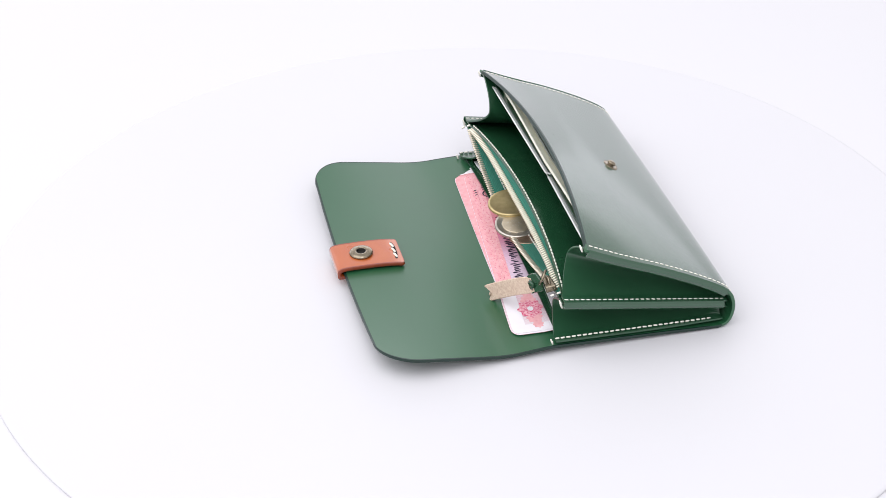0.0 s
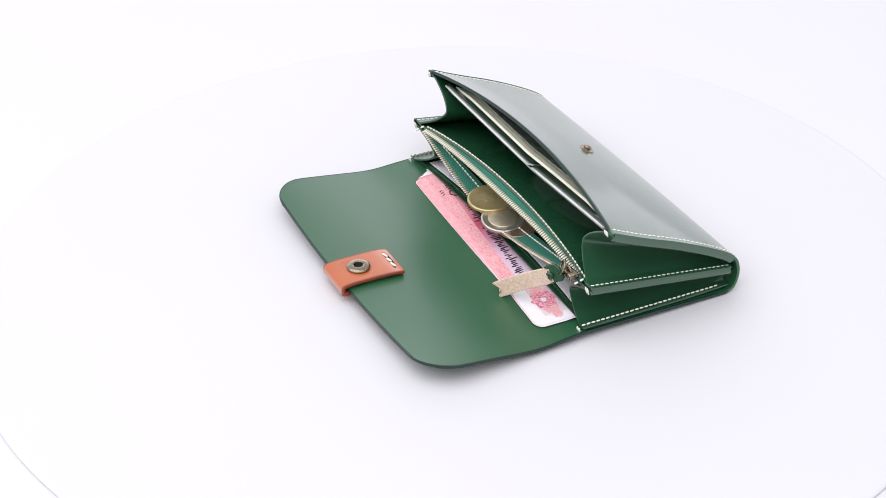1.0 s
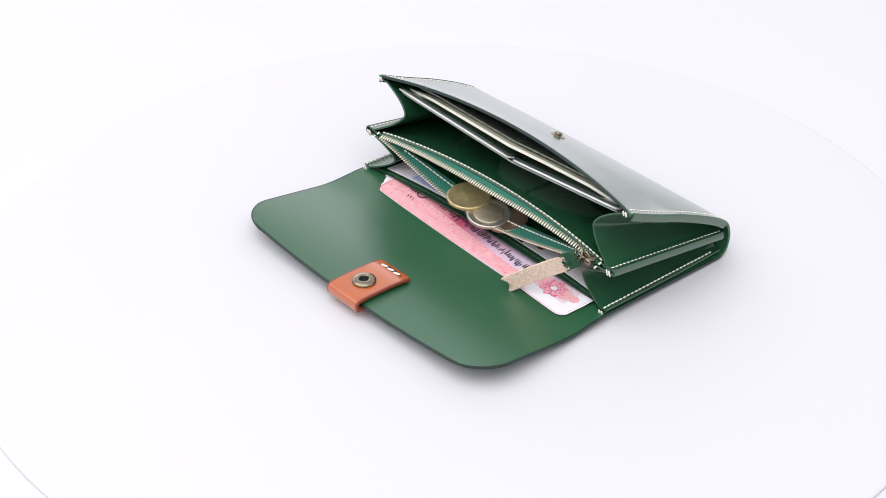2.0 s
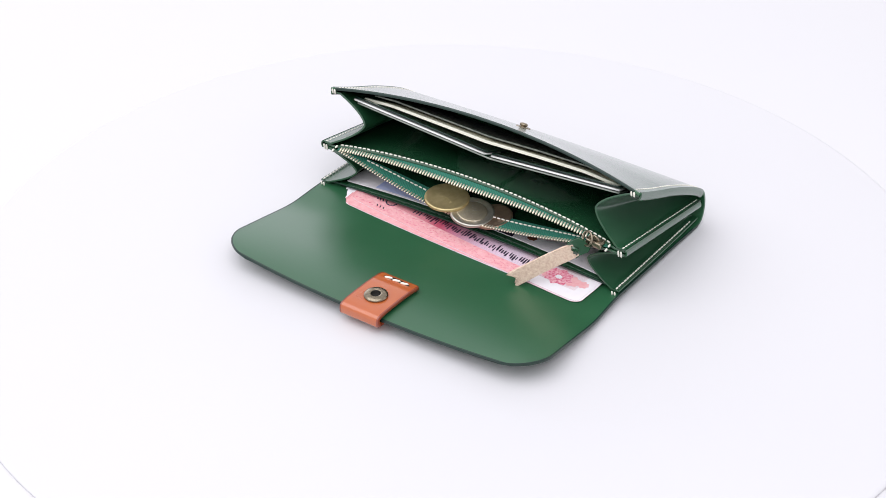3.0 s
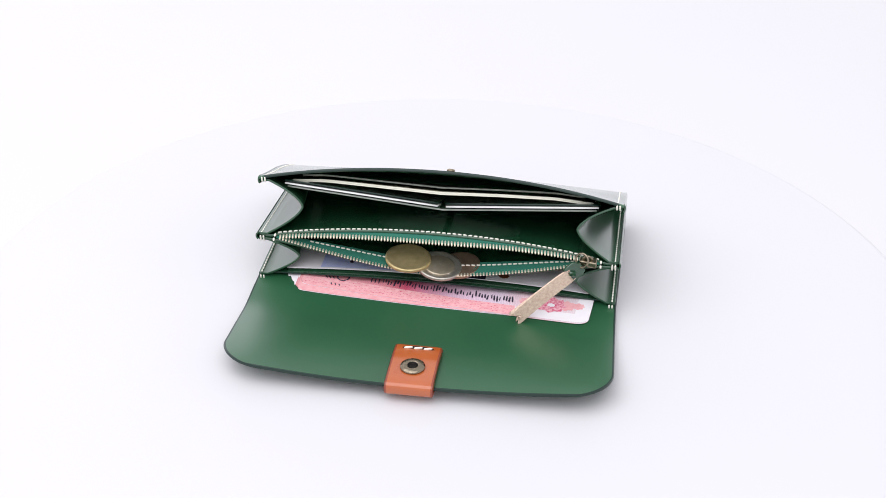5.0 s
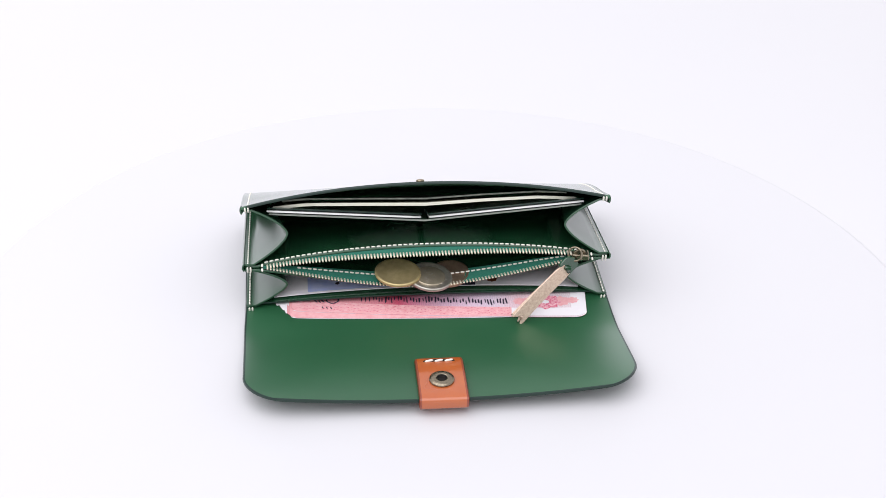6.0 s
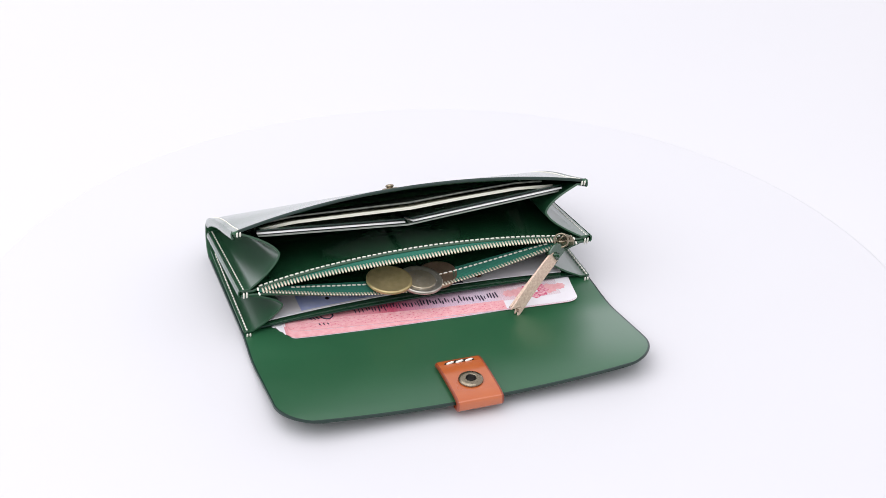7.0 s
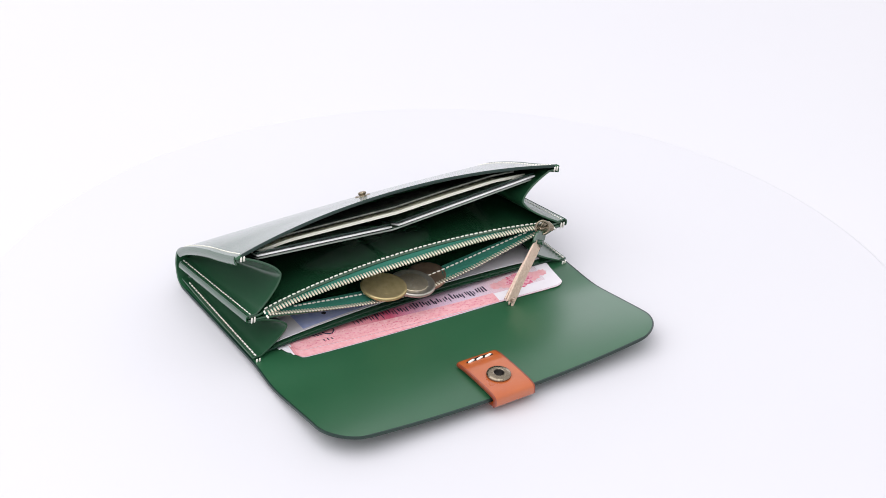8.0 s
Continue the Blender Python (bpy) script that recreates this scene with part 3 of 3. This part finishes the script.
def pink_notes():
    made = []
    for n, (x0, y0, rot, z0) in enumerate(((-1.6, -3.0, -1.4, 0.05), (3.0, -11.6, -2.6, 0.35), (3.6, -10.0, -5.6, 0.7))):
        def fn(u, v, x0=x0, y0=y0, rot=rot, z0=z0):
            left = np.interp(u, [-1, -0.99, -0.975, -0.955, -0.93], [0.085, 0.05, 0.06, 0.012, 0])
            k = np.clip((u - 0.92) / 0.08, 0, 1)
            start = left + 0.06 * (1 - np.sqrt(1 - k * k))
            x, y = u * 80.0, (start + v * (1 - start)) * 77.0
            c, s = math.cos(radians(rot)), math.sin(radians(rot))
            X, Y = x0 + c * x - s * y, y0 + s * x + c * y
            near = np.clip((Y + 2) / 6, 0, 1)
            curl = 1.2 * np.clip(np.abs(u) - 0.8, 0, 1) * 5 * (1 - v)
            return np.stack([X, Y, flap_z(np.clip(Y, -90, 86), X / 98) + z0 + 0.8 * near + curl * 0.15], -1)

        us, vs = np.sin(np.linspace(-1, 1, 71) * math.pi / 2), np.linspace(0, 1, 20)
        ob = loose("banknote", sheet("banknote", fn, us, vs, 0.16, [NOTE_WHITE, NOTE_WHITE, PINK if n == 2 else NOTE_WHITE], rim=0.05),
                   "pink and lilac banknote sticking out of the lower pocket", "banknote", "pink notes")
        made.append((ob, fn))
    ob, fn = made[2]
    for note, shape in made[1:]:
        patch_on(note, "field_print", shape, -0.985, 0.985, 0.002, 0.34, PINK_FIELD, lift=0.12, nu=60, nv=16)
        patch_on(note, "border_print", shape, -0.965, 0.50, 0.004, 0.115, PINK, lift=0.2, nu=60)
    patch_on(ob, "margin", fn, 0.50, 0.985, 0.012, 0.105, NOTE_WHITE, lift=0.26, nu=24)
    patch_on(ob, "margin", fn, 0.90, 0.985, 0.012, 0.34, NOTE_WHITE, lift=0.24, nu=8, nv=16)
    marks = []
    for k in range(64):
        u = -0.93 + 1.41 * k / 63
        for v, w in ((0.035, 1), (0.065, -1), (0.098, 1)):
            marks.append((fn(np.array(u), np.array(v + 0.008 * math.sin(k * 1.7))) + np.array([0, 0, 0.22]), (1, 0.6 * w, 0), 1.7, 0.2))
    child_of(ob, "ornament", capsules("ornament", marks, ROSE, 4), "fine red scroll ornament")["kind"] = "stuff"
    for k, (u, v, w) in enumerate(((0.555, 0.18, 0.08), (0.635, 0.175, 0.12), (0.73, 0.172, 0.19), (0.83, 0.18, 0.12), (0.91, 0.19, 0.08))):
        patch_on(ob, "rosette", fn, u - w / 2, u + w / 2, v - w * 0.42, v + w * 0.42, ROSE if k == 2 else PINK, lift=0.30 + 0.05 * (k == 2), nu=40, shape="round")
    patch_on(ob, "rosette", fn, 0.705, 0.755, 0.152, 0.192, NOTE_WHITE, lift=0.42, nu=32, shape="round")
    random.seed(5)
    rows = []

    def stroke(u, v, angle, length, r=0.36):
        w = radians(angle + random.uniform(-5, 5))
        rows.append((fn(np.array(u), np.array(v)) + np.array([0, 0, 0.16]), (math.cos(w), math.sin(w), 0), length, r))

    # unreadable print: groups of plain upright bars
    for k in range(12):
        u = -0.48 + 0.0835 * k
        for d in (-0.026, 0.0, 0.026) if k == 0 else (-0.03, -0.011, 0.009, 0.028):
            stroke(u + d, 0.176 + (0 if k == 0 else random.uniform(-0.014, 0.014)), 88, 6.0 if k == 0 else random.uniform(2.8, 6.0), 0.36 if k == 0 else random.choice((0.34, 0.48)))
    for k in range(3):
        stroke(-0.815 + 0.025 * k, 0.125, 118, 4.0, 0.42)
        stroke(-0.76 + 0.028 * k, 0.055, 110, 1.8, 0.4)
    for k in range(9):
        w = radians(150 + 30 * k)
        stroke(-0.70 + 0.04 * math.cos(w), 0.145 + 0.042 * math.sin(w), math.degrees(w) + 90, 1.9, 0.45)
    child_of(ob, "lettering", capsules("lettering", rows, INK, 4), "plain dark printed bars")["kind"] = "stuff"


pink_notes()


def coin(m, mat, d, label, core=None):
    r = d / 2
    ob = thing("coin", SEAT @ m, label, "coin", "coins in the pouch")
    part("blank", turned("blank", [(r - 0.3, -0.95), (r, -0.7), (r, 0.7), (r - 0.3, 0.95), (r - 1.3, 0.95), (r - 1.6, 0.7), (r * 0.2, 0.68)], [mat], 48), ob)
    if core:
        part("core", turned("core", [(r * 0.68, 0.5), (r * 0.68, 0.84), (r * 0.65, 0.9), (r * 0.2, 0.88)], [core], 40), ob, "worn golden core")
    random.seed(int(d * 10))
    rows = []
    for k in range(46):
        w, q = random.uniform(0, 6.28), random.uniform(0.05, 0.72) * r
        rows.append(((q * math.cos(w), q * math.sin(w), 0.72 if core else 0.53), (math.sin(w), math.cos(w * 3), 0), random.uniform(0.7, 1.8), 0.22))
    part("relief", capsules("relief", rows, mat, 6), ob)
    ridges = [((r * math.cos(w), r * math.sin(w), 0), (0, 0, 1), 1.5, 0.16) for w in np.linspace(0, 6.283, 90, endpoint=False)]
    part("reeding", capsules("reeding", ridges, mat, 4), ob)


coin(mm(-15.8, 9.2, 19.5, 4, 3, 0), COIN_GOLD, 24.4, "worn brass coin lying across the open pouch")
coin(mm(1.4, 8.2, 16.8, 5, 6, 0), COIN_STEEL, 24.2, "silvery coin with a golden core under the brass coin", COIN_CORE)
coin(mm(12.0, 12.0, 15.9, 6, -4, 0), COIN_COPPER, 22.0, "dull brown coin deeper in the pouch")


# ---- what moves: the turntable turns with everything on it ----
TURN = [(0.0, 0.0), (0.5, 6.63), (1.0, 13.33), (1.5, 20.01), (2.0, 26.95), (2.5, 33.9), (3.0, 40.81), (3.5, 47.37), (4.0, 53.88), (4.5, 60.26),
        (5.0, 66.63), (5.5, 73.1), (6.0, 79.6), (6.5, 86.11), (7.0, 92.58), (7.5, 99.03), (8.0, 105.59)]


def motions():
    for ob, m in MOVING:
        walk(ob, [(t, pose(0, 0, 0, 0, 0, a) @ m) for t, a in TURN])


motions()
